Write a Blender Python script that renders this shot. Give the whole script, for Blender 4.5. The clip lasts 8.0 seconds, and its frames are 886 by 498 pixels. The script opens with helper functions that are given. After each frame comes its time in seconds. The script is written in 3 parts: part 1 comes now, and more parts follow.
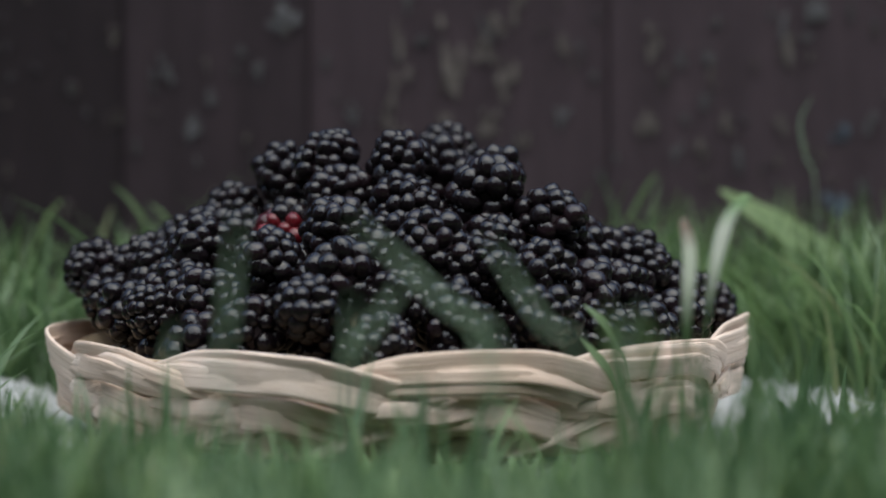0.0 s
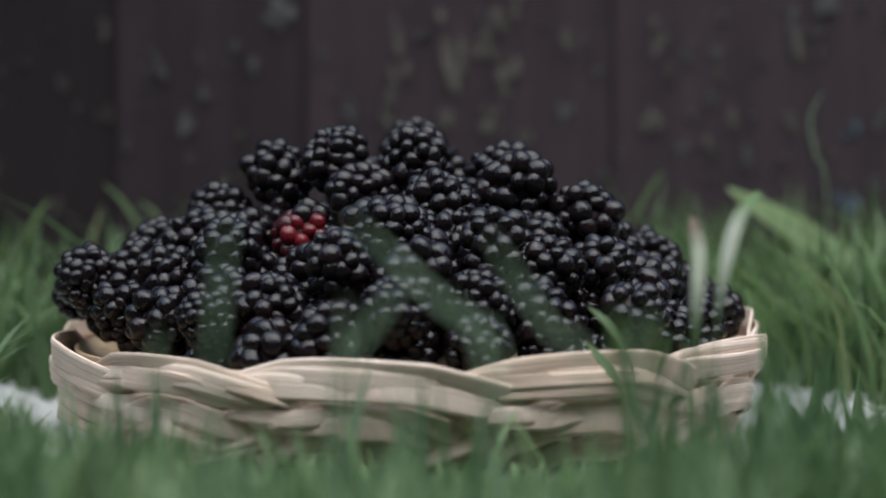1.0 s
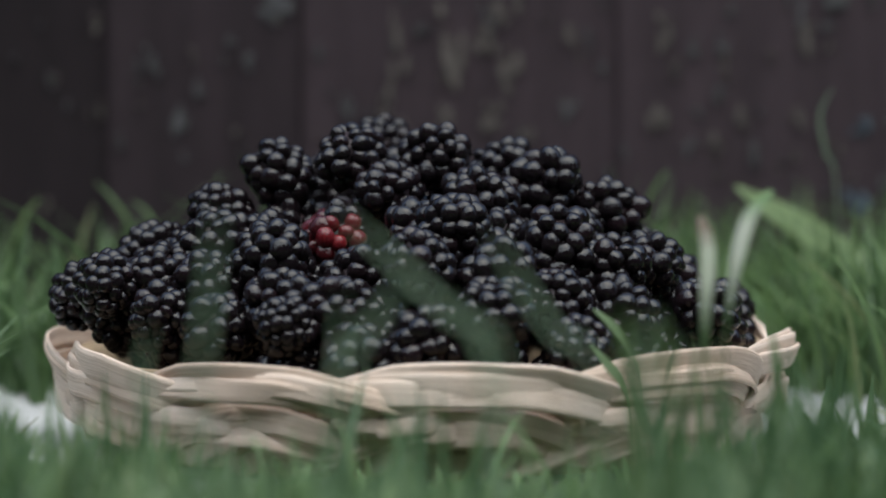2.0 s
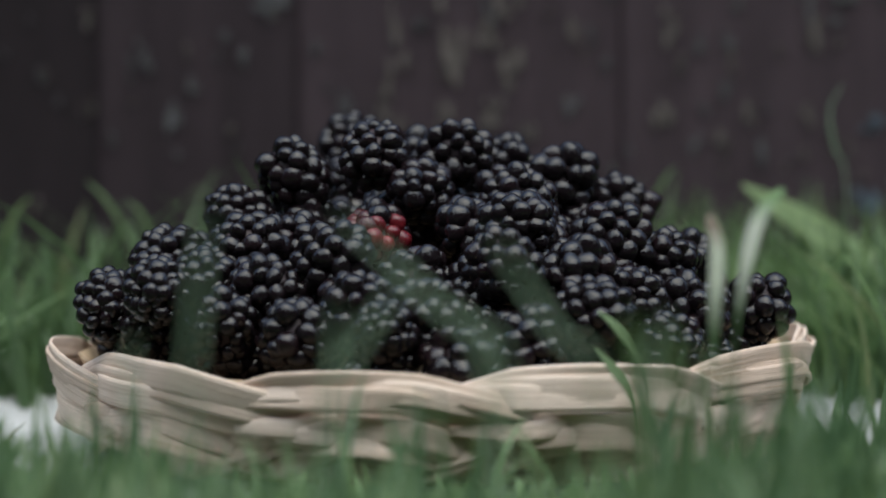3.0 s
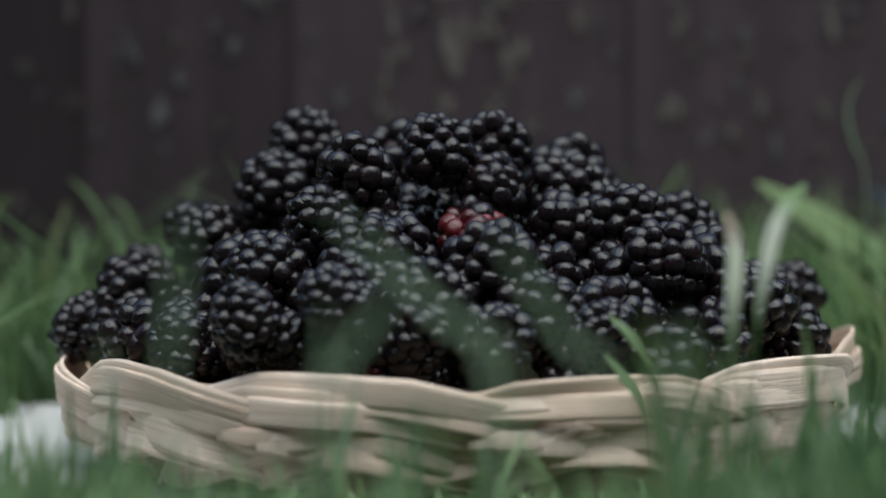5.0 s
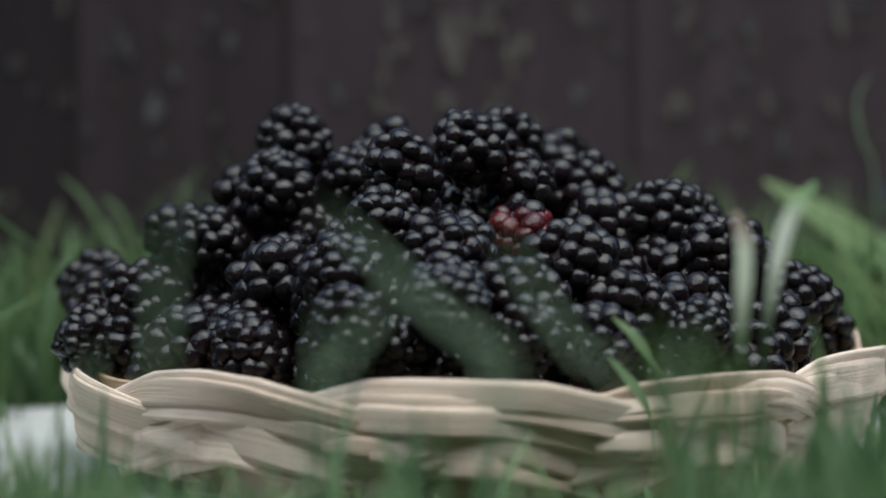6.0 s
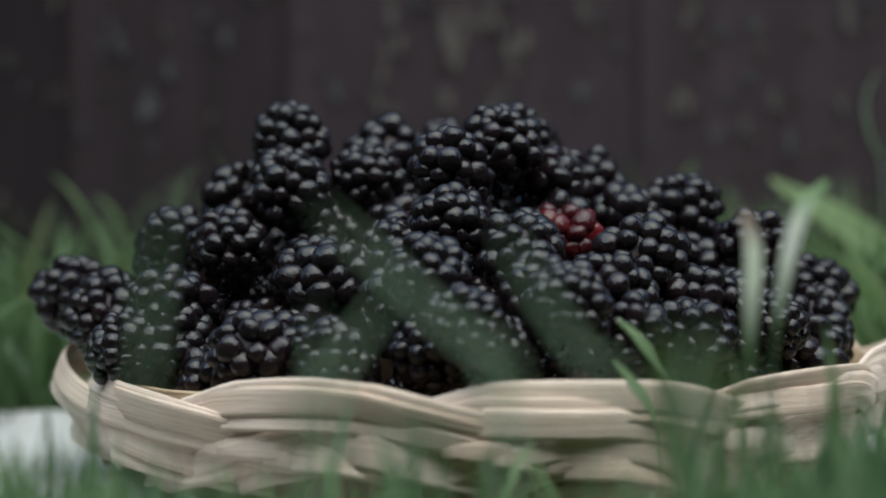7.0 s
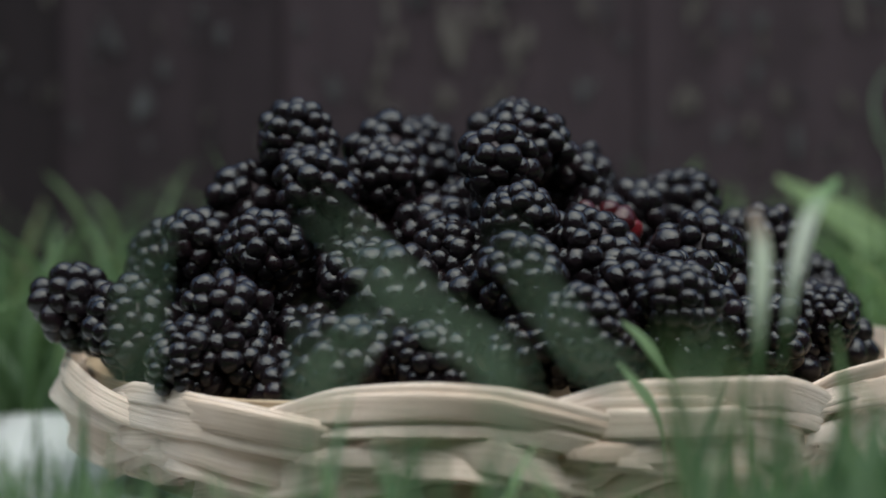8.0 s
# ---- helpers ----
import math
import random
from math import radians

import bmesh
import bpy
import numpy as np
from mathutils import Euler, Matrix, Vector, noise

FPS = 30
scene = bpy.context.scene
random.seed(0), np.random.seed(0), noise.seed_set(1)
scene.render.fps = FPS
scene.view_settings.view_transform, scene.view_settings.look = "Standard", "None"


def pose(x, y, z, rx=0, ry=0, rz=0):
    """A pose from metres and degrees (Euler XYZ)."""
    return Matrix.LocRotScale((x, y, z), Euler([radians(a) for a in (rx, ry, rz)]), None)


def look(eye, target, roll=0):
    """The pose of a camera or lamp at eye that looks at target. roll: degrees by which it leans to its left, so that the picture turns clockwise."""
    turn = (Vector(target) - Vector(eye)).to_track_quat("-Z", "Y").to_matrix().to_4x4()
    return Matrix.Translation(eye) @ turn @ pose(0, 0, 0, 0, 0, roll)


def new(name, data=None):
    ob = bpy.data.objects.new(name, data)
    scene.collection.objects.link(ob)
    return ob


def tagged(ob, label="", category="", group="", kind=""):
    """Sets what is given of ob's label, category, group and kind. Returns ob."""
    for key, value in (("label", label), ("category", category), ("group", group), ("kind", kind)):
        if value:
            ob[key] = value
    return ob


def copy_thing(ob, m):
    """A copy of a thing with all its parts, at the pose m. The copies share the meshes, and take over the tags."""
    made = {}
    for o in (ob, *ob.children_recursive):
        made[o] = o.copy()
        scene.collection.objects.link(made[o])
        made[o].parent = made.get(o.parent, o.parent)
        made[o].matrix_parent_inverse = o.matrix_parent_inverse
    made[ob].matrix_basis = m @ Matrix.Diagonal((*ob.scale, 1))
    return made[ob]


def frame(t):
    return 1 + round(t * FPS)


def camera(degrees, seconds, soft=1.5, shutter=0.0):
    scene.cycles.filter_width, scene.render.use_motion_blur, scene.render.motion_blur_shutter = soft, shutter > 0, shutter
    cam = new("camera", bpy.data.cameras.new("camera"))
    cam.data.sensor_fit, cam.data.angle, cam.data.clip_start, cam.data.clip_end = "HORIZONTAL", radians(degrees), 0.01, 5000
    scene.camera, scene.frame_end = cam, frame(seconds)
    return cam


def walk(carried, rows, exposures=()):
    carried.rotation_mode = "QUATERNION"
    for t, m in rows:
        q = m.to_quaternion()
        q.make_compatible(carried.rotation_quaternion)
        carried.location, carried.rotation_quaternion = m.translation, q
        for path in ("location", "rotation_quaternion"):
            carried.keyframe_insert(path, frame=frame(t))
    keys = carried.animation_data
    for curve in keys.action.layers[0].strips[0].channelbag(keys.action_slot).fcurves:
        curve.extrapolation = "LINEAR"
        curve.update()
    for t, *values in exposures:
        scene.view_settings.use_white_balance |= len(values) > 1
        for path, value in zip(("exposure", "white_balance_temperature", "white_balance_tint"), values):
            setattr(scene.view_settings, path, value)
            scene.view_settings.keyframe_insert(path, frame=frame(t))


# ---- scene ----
# ---- camera: a slow push-in along one line ----
AIM = Vector((0.0049, 0.0, 0.0568))
TILT = radians(3.900)
AHEAD = Vector((0.0, math.cos(TILT), -math.sin(TILT)))
# the way of the slide is a hair off the line of sight
SLIDE = AHEAD + Vector((0.000972, 0.0, 0.000461))
cam = camera(13.123, 8.0, soft=1.7)


def eye(t):
    return AIM - SLIDE * (1.2 / (1 + 0.03200 * t - 0.000275 * t * t))


walk(cam, [(t, look(eye(t), eye(t) + AHEAD)) for t in (0, 1, 2, 3, 4, 5, 6, 7, 8)],
     exposures=((0, 1.4, 6650, 2), (8, 1.4, 6650, -4)))

# ---- world, sun ----
world = bpy.data.worlds.new("sky")
scene.world = world
world.use_nodes = True
sky = world.node_tree.nodes.new("ShaderNodeTexSky")
sky.sky_type = "NISHITA"
sky.sun_disc = False
sky.sun_elevation = radians(72)
sky.sun_rotation = radians(150)
sky.air_density, sky.dust_density, sky.ozone_density = 1.0, 1.5, 1.5
background = world.node_tree.nodes["Background"]
background.inputs["Strength"].default_value = 0.13
world.node_tree.links.new(sky.outputs["Color"], background.inputs["Color"])
sun = new("sun", bpy.data.lights.new("sun", "SUN"))
sun.data.energy, sun.data.angle, sun.data.color = 1.5, radians(96), (1.0, 0.985, 0.95)
sun.matrix_world = look((0.06, -0.53, 1.0), (0, 0, 0))
cam.data.dof.use_dof = True
cam.data.dof.aperture_fstop = 6.6


# ---- materials ----
def material(name, rough=0.6, metal=0.0):
    m = bpy.data.materials.new(name)
    m.use_nodes = True
    p = m.node_tree.nodes["Principled BSDF"]
    p.inputs["Roughness"].default_value, p.inputs["Metallic"].default_value = rough, metal
    return m, m.node_tree, p


def node(tree, kind, **values):
    n = tree.nodes.new(kind)
    for key, value in values.items():
        n.inputs[key.replace("_", " ")].default_value = value
    return n


def ramp(tree, source, stops):
    r = tree.nodes.new("ShaderNodeValToRGB")
    while len(r.color_ramp.elements) < len(stops):
        r.color_ramp.elements.new(0.5)
    for e, (place, colour) in zip(r.color_ramp.elements, stops):
        e.position, e.color = place, (*colour, 1)
    tree.links.new(source, r.inputs["Fac"])
    return r.outputs["Color"]


def coords(tree, scale=(1, 1, 1)):
    c = tree.nodes.new("ShaderNodeTexCoord")
    m = tree.nodes.new("ShaderNodeMapping")
    m.inputs["Scale"].default_value = scale
    tree.links.new(c.outputs["Object"], m.inputs["Vector"])
    return m.outputs["Vector"]


def noise_of(tree, vector, scale, detail=4.0, rough=0.6):
    n = node(tree, "ShaderNodeTexNoise", Scale=scale, Detail=detail, Roughness=rough)
    tree.links.new(vector, n.inputs["Vector"])
    return n.outputs["Fac"]


def bump(tree, p, height, strength, distance):
    b = node(tree, "ShaderNodeBump", Strength=strength, Distance=distance)
    tree.links.new(height, b.inputs["Height"])
    tree.links.new(b.outputs["Normal"], p.inputs["Normal"])


def mix(tree, factor, a, b, blend="MIX"):
    m = tree.nodes.new("ShaderNodeMix")
    m.data_type, m.blend_type = "RGBA", blend
    for value, socket in ((factor, m.inputs[0]), (a, m.inputs[6]), (b, m.inputs[7])):
        if isinstance(value, bpy.types.NodeSocket):
            tree.links.new(value, socket)
        else:
            socket.default_value = value if isinstance(value, float) else (*value, 1)
    return m.outputs[2]


def drupelet_material(name, dark, light, rough):
    m, tree, p = material(name, rough)
    info = tree.nodes.new("ShaderNodeObjectInfo")
    v = coords(tree)
    own = ramp(tree, info.outputs["Random"], ((0.0, dark), (0.7, dark), (1.0, light)))
    grain = noise_of(tree, v, 5.0, 3)
    colour = mix(tree, grain, own, light)
    tree.links.new(mix(tree, 0.25, own, colour), p.inputs["Base Color"])
    dull = noise_of(tree, v, 2.0, 2)
    r = node(tree, "ShaderNodeMapRange", To_Min=rough - 0.07, To_Max=rough + 0.12)
    tree.links.new(dull, r.inputs["Value"])
    tree.links.new(r.outputs["Result"], p.inputs["Roughness"])
    p.inputs["IOR"].default_value = 1.5
    p.inputs["Coat Weight"].default_value, p.inputs["Coat Roughness"].default_value = 0.36, 0.012
    p.inputs["Specular IOR Level"].default_value = 0.185
    bump(tree, p, noise_of(tree, v, 2.6, 2), 0.13, 0.12)
    return m


def straw_material(name, pale, brown, rough=0.55):
    m, tree, p = material(name, rough)
    info = tree.nodes.new("ShaderNodeObjectInfo")
    c = tree.nodes.new("ShaderNodeUVMap")
    fibre = tree.nodes.new("ShaderNodeMapping")
    fibre.inputs["Scale"].default_value = (2.5, 14, 1)
    tree.links.new(c.outputs["UV"], fibre.inputs["Vector"])
    shift = tree.nodes.new("ShaderNodeVectorMath")
    tree.links.new(fibre.outputs["Vector"], shift.inputs[0])
    tree.links.new(info.outputs["Random"], shift.inputs[1])
    lines = noise_of(tree, shift.outputs["Vector"], 1.0, 5, 0.65)
    blotch = noise_of(tree, coords(tree), 55, 3)
    tone = ramp(tree, lines, ((0.34, brown), (0.50, pale), (0.75, tuple(min(1, x * 1.12) for x in pale))))
    tone = mix(tree, ramp(tree, blotch, ((0.42, (0, 0, 0)), (0.75, (0.45, 0.45, 0.45)))), tone, brown)
    own = ramp(tree, info.outputs["Random"], ((0.0, (0.76, 0.72, 0.68)), (0.4, (0.95, 0.93, 0.92)), (1.0, (1.0, 1.0, 1.0))))
    tree.links.new(mix(tree, 1.0, tone, own, "MULTIPLY"), p.inputs["Base Color"])
    bump(tree, p, lines, 0.6, 0.0008)
    return m


def grass_material(name, low, mid, high, rough=0.4, foot=None, tip=None):
    m, tree, p = material(name, rough)
    g = tree.nodes.new("ShaderNodeNewGeometry")
    own = ramp(tree, g.outputs["Random Per Island"], ((0.0, low), (0.55, mid), (0.93, high), (1.0, (0.36, 0.34, 0.18))))
    streak = noise_of(tree, coords(tree, (1, 1, 0.15)), 600, 2)
    colour = mix(tree, streak, own, mid)
    if foot:
        along = tree.nodes.new("ShaderNodeTexCoord")
        split = tree.nodes.new("ShaderNodeSeparateXYZ")
        tree.links.new(along.outputs["Generated"], split.inputs["Vector"])
        dry = ramp(tree, split.outputs["Z"], ((0.66, (0, 0, 0)), (0.82, (1, 1, 1))))
        end = ramp(tree, split.outputs["Z"], ((0.90, (0, 0, 0)), (0.97, (1, 1, 1))))
        colour = mix(tree, end, mix(tree, dry, foot, colour), tip)
    tree.links.new(colour, p.inputs["Base Color"])
    through_leaf = tree.nodes.new("ShaderNodeBsdfTranslucent")
    tree.links.new(colour, through_leaf.inputs["Color"])
    both = tree.nodes.new("ShaderNodeMixShader")
    both.inputs["Fac"].default_value = 0.48
    tree.links.new(p.outputs["BSDF"], both.inputs[1])
    tree.links.new(through_leaf.outputs["BSDF"], both.inputs[2])
    tree.links.new(both.outputs["Shader"], tree.nodes["Material Output"].inputs["Surface"])
    return m


BERRY = drupelet_material("blackberry_skin", (0.0075, 0.0054, 0.0066), (0.013, 0.0072, 0.0090), 0.085)
DUSKY = drupelet_material("half_ripe_skin", (0.036, 0.004, 0.006), (0.070, 0.007, 0.009), 0.25)
UNRIPE = drupelet_material("unripe_skin", (0.085, 0.006, 0.010), (0.165, 0.014, 0.018), 0.25)
CORE, _, _p = material("berry_core", 0.6)
_p.inputs["Base Color"].default_value = (0.02, 0.008, 0.012, 1)
STRAW = straw_material("dry_palm_leaf", (0.785, 0.642, 0.550), (0.575, 0.43, 0.33))
# browner leaf of base and coils; as backing it paints the gaps' shade
STRAW_BROWN_AND_GAPS = straw_material("brown_leaf_and_gap_shade", (0.48, 0.36, 0.24), (0.26, 0.17, 0.10))
GRASS = grass_material("grass", (0.060, 0.112, 0.048), (0.116, 0.194, 0.084), (0.215, 0.310, 0.140))
GRASS_PALE = grass_material("grass_pale", (0.122, 0.214, 0.080), (0.198, 0.308, 0.125), (0.30, 0.39, 0.185))
GRASS_DRY = grass_material("grass_dry", (0.62, 0.68, 0.55), (0.66, 0.71, 0.58), (0.70, 0.73, 0.62), foot=(0.085, 0.155, 0.06), tip=(0.34, 0.26, 0.21))
GRASS_BENT = grass_material("grass_bent", (0.66, 0.70, 0.60), (0.70, 0.73, 0.64), (0.73, 0.75, 0.66), foot=(0.085, 0.155, 0.06), tip=(0.20, 0.34, 0.14))
GRASS_LIGHT = grass_material("grass_light", (0.23, 0.33, 0.16), (0.26, 0.37, 0.19), (0.29, 0.40, 0.22))
GRASS_GREY = grass_material("grass_grey_green", (0.27, 0.40, 0.26), (0.34, 0.47, 0.32), (0.38, 0.51, 0.36))


def cloth_material():
    m, tree, p = material("white_cotton", 0.85)
    v = coords(tree)
    spots = noise_of(tree, v, 30, 4)
    tree.links.new(ramp(tree, spots, ((0.3, (0.34, 0.34, 0.34)), (0.6, (0.45, 0.45, 0.45)))), p.inputs["Base Color"])
    bump(tree, p, noise_of(tree, v, 1500, 2), 0.2, 0.0005)
    return m


def plank_material():
    m, tree, p = material("dark_stained_timber", 0.75)
    info = tree.nodes.new("ShaderNodeObjectInfo")
    v = coords(tree, (1, 1, 0.16))
    grain = noise_of(tree, v, 70, 6, 0.75)
    blot = noise_of(tree, coords(tree, (1, 1, 0.5)), 30, 5, 0.7)
    tone = ramp(tree, grain, ((0.3, (0.0235, 0.0172, 0.0200)), (0.7, (0.084, 0.0615, 0.0710))))
    tone = mix(tree, blot, tone, (0.0458, 0.0348, 0.0406))
    own = info.outputs["Color"]
    tree.links.new(mix(tree, 1.0, tone, own, "MULTIPLY"), p.inputs["Base Color"])
    p.inputs["Specular IOR Level"].default_value = 0.22
    bump(tree, p, grain, 0.5, 0.002)
    return m


def soil_material():
    m, tree, p = material("lawn_soil", 0.95)
    v = coords(tree)
    tree.links.new(ramp(tree, noise_of(tree, v, 40, 6), ((0.3, (0.018, 0.022, 0.010)), (0.6, (0.04, 0.06, 0.02)), (0.8, (0.06, 0.05, 0.03)))), p.inputs["Base Color"])
    bump(tree, p, noise_of(tree, v, 120, 5), 0.8, 0.01)
    return m


def flake_material(name, a, b):
    m, tree, p = material(name, 0.8)
    tree.links.new(ramp(tree, noise_of(tree, coords(tree), 160, 4), ((0.35, a), (0.65, b))), p.inputs["Base Color"])
    return m


CLOTH, PLANK, SOIL = cloth_material(), plank_material(), soil_material()
FLAKES = [flake_material("lichen", (0.080, 0.068, 0.062), (0.145, 0.126, 0.114)),
          flake_material("pale_paint", (0.064, 0.062, 0.066), (0.106, 0.104, 0.110)),
          flake_material("blue_paint", (0.065, 0.090, 0.115), (0.11, 0.15, 0.19))]


# ---- mesh helpers ----
def mesh_of(name, bm, mat, smooth=True):
    me = bpy.data.meshes.new(name)
    for f in bm.faces:
        f.smooth = smooth and not f.tag
    bm.to_mesh(me)
    bm.free()
    me.materials.append(mat)
    return me


def part(name, bm, mat, parent=None, label="", smooth=True):
    ob = new(name, mesh_of(name, bm, mat, smooth))
    if parent:
        ob.parent = parent
    return tagged(ob, label=label)


def ribbon(bm, points, outs, widths, thick, crown=0.0, cross=4, ridge=0.0):
    """A thin strip along points; outs are its outward normals."""
    uv = bm.loops.layers.uv.verify()
    rings, length = [], 0.0
    n = len(points)
    for i, (p, o, w) in enumerate(zip(points, outs, widths)):
        tangent = (points[min(i + 1, n - 1)] - points[max(i - 1, 0)]).normalized()
        side = o.cross(tangent).normalized()
        up = tangent.cross(side).normalized()
        if i:
            length += (p - points[i - 1]).length
        row = []
        for j in range(cross + 1):
            a = j / cross * 2 - 1
            row.append((p + side * (a * w / 2) + up * (crown * w * (1 - a * a) + (ridge if j % 2 else 0)), j / cross))
        top = [bm.verts.new(v + up * thick / 2) for v, _ in row]
        low = [bm.verts.new(v - up * thick / 2) for v, _ in row]
        rings.append((top, low, length))

    def quad(vs, uvs, edge=False):
        f = bm.faces.new(vs)
        f.tag = edge
        for loop, c in zip(f.loops, uvs):
            loop[uv].uv = c
    for (t0, l0, u0), (t1, l1, u1) in zip(rings, rings[1:]):
        for j in range(cross):
            a, b = j / cross, (j + 1) / cross
            c = ((u0 * 10, a), (u0 * 10, b), (u1 * 10, b), (u1 * 10, a))
            quad((t0[j], t0[j + 1], t1[j + 1], t1[j]), c)
            quad((l0[j + 1], l0[j], l1[j], l1[j + 1]), (c[1], c[0], c[3], c[2]))
        quad((t0[0], t1[0], l1[0], l0[0]), ((u0 * 10, 0), (u1 * 10, 0), (u1 * 10, 0), (u0 * 10, 0)), True)
        quad((t1[cross], t0[cross], l0[cross], l1[cross]), ((u1 * 10, 1), (u0 * 10, 1), (u0 * 10, 1), (u1 * 10, 1)), True)
    for (top, low, u), flip in ((rings[0], False), (rings[-1], True)):
        for j in range(cross):
            vs = [top[j], low[j], low[j + 1], top[j + 1]]
            quad(vs[::-1] if flip else vs, ((u * 10, 0.5),) * 4, True)


def slab(bm, x0, x1, y0, y1, z0, z1, bevel=0.0):
    got = bmesh.ops.create_cube(bm, size=1)
    for v in got["verts"]:
        v.co = Vector((x0 + (v.co.x + 0.5) * (x1 - x0), y0 + (v.co.y + 0.5) * (y1 - y0), z0 + (v.co.z + 0.5) * (z1 - z0)))
    if bevel:
        bmesh.ops.bevel(bm, geom=bm.edges[:], offset=bevel, segments=2, affect="EDGES")


# ---- ground ----
bm = bmesh.new()
bmesh.ops.create_grid(bm, x_segments=2, y_segments=2, size=1)
for v in bm.verts:
    v.co = Vector((v.co.x * 60, v.co.y * 60 + 0.065, 0))
ground = part("ground", bm, SOIL)
ground.location = (0, -0.065, -0.006)
tagged(ground, "dark lawn soil under green grass", "ground", kind="structure")
cam.data.dof.focus_object = ground

# ---- fence ----
FENCE_Y, FENCE_TOP = 0.20, 0.32
fence = tagged(new("fence"), "dark brown stained timber board fence with pale specks", "fence", kind="structure")
fence.location = (0, FENCE_Y, 0)
PLANK_W, SEAM = 0.1758, 0.0638


# the extra edge splits one board so its left end can be darker
EDGES = sorted([SEAM + i * PLANK_W for i in range(-15, 15)] + [SEAM - 0.62 * PLANK_W])
# left boards: own darker tone plus light fall-off painted into their colour
TONE_AND_FALLOFF = {13: 0.40, 14: 0.66, 15: 0.97, 16: 1.04}


def fence_plank(i):
    depth = 0.002 * (i % 2)
    bm = bmesh.new()
    slab(bm, EDGES[i] + 0.0001, EDGES[i + 1] - 0.0001, depth, depth + 0.022, -0.006, FENCE_TOP, 0.0007)
    ob = part("plank", bm, PLANK, fence, smooth=False)
    board_tone = TONE_AND_FALLOFF.get(i, random.Random(i + 40).uniform(0.9, 1.1))
    ob.color = (board_tone * 1.03, board_tone * 0.98, board_tone, 1)
    return ob


planks = [fence_plank(i) for i in range(len(EDGES) - 1)]
for z in (0.04, 0.22):
    bm = bmesh.new()
    slab(bm, SEAM - 15 * PLANK_W, SEAM + 14 * PLANK_W, 0.030, 0.070, z, z + 0.08, 0.003)
    part("rail", bm, PLANK, fence, smooth=False)
# hidden strips added behind the seams to keep sky light from showing through
for x in EDGES[1:-1]:
    bm = bmesh.new()
    slab(bm, x - 0.03, x + 0.03, 0.0245, 0.0295, -0.006, FENCE_TOP)
    part("batten", bm, PLANK, fence, smooth=False)


def flake(x, z, w, h, mat, rng):
    """A crusty patch of a few thin ragged scales on the face of the plank behind it."""
    i = sum(e <= x for e in EDGES) - 1
    y = 0.002 * (i % 2)
    bm = bmesh.new()
    for _ in range(7):
        cx, cz = x + rng.uniform(-0.45, 0.45) * w, z + rng.uniform(-0.6, 0.6) * h
        sw, sh = w * rng.uniform(0.06, 0.28), h * rng.uniform(0.10, 0.42)
        ring = []
        for k in range(10):
            a = k / 10 * math.tau
            r = rng.uniform(0.55, 1.15)
            ring.append((math.cos(a) * sw * r, math.sin(a) * sh * r))
        lift = rng.uniform(0.0008, 0.0014)
        face = [bm.verts.new((cx + a, y - lift, cz + b)) for a, b in ring]
        back = [bm.verts.new((cx + a * 1.1, y + 0.0005, cz + b * 1.1)) for a, b in ring]
        bm.faces.new(face)
        for k in range(10):
            bm.faces.new((face[k], back[k], back[(k + 1) % 10], face[(k + 1) % 10]))
    bmesh.ops.recalc_face_normals(bm, faces=bm.faces[:])
    return part("lichen_patch", bm, mat, planks[i])


# ---- plain walls added out of view, closing the garden and blocking low sky ----
for name, x0, x1, y0, y1 in (("wall_south", -2.4, 2.4, -2.6, -2.54), ("wall_west", -2.0, -1.94, -2.54, 0.20), ("wall_east", 1.94, 2.0, -2.54, 0.20)):
    bm = bmesh.new()
    slab(bm, x0, x1, y0, y1, -0.006, 2.3 if name == "wall_south" else 1.7, 0.004)
    tagged(part(name, bm, PLANK, smooth=False), "plain dark wall added out of view to block the low sky", "fence", kind="structure")

# ---- cloth under the basket ----
def make_cloth():
    bm = bmesh.new()
    nx, ny = 90, 60
    verts = []
    for j in range(ny + 1):
        row = []
        for i in range(nx + 1):
            u, v = i / nx * 2 - 1, j / ny * 2 - 1
            x = u * 0.24 + 0.01 * math.sin(3 * v)
            front = -0.104 + 0.036 * max(0.0, min(1.0, (abs(x) - 0.085) / 0.05)) + 0.005 * math.sin(9 * u + 1)
            y = front + (v + 1) / 2 * (0.094 + 0.006 * math.sin(5 * u) - front)
            far = max(0.0, min(1.0, (math.hypot(x, y) - 0.10) / 0.04))
            if y < 0:
                far *= min(1.0, max(0.0, (abs(x) - 0.07) / 0.04))
            z = -0.001 + far * (0.006 * noise.noise((x * 22, y * 16, 3)) + 0.010 * max(0, noise.noise((x * 30, y * 9, 7))) + 0.006)
            row.append(bm.verts.new((x, y, z)))
        verts.append(row)
    for j in range(ny):
        for i in range(nx):
            bm.faces.new((verts[j][i], verts[j][i + 1], verts[j + 1][i + 1], verts[j + 1][i]))
    ob = part("cloth", bm, CLOTH)
    ob.modifiers.new("thickness", "SOLIDIFY").thickness = 0.0016
    return tagged(ob, "crumpled white cotton cloth lying in grass", "cloth")


cloth = make_cloth()

# ---- basket ----
BASKET_AT = Vector((-0.0096, -0.0108, 0.0))
basket = tagged(new("basket"), "shallow round basket plaited from dry palm leaf", "basket")


def rim_sag(angle):
    """How the rim rises and sags round the basket."""
    turn = math.degrees(angle) % 360
    return float(np.interp(turn, (0, 29, 90, 148, 203, 230, 265, 310, 360), (1.0, 1.05, 1.08, 0.95, 0.86, 0.965, 0.945, 1.0, 1.0)))


def wall_radius(low):
    """Radius of the flaring wall at a depth below the rim."""
    return 0.1065 - 0.24 * low - 14 * low * low


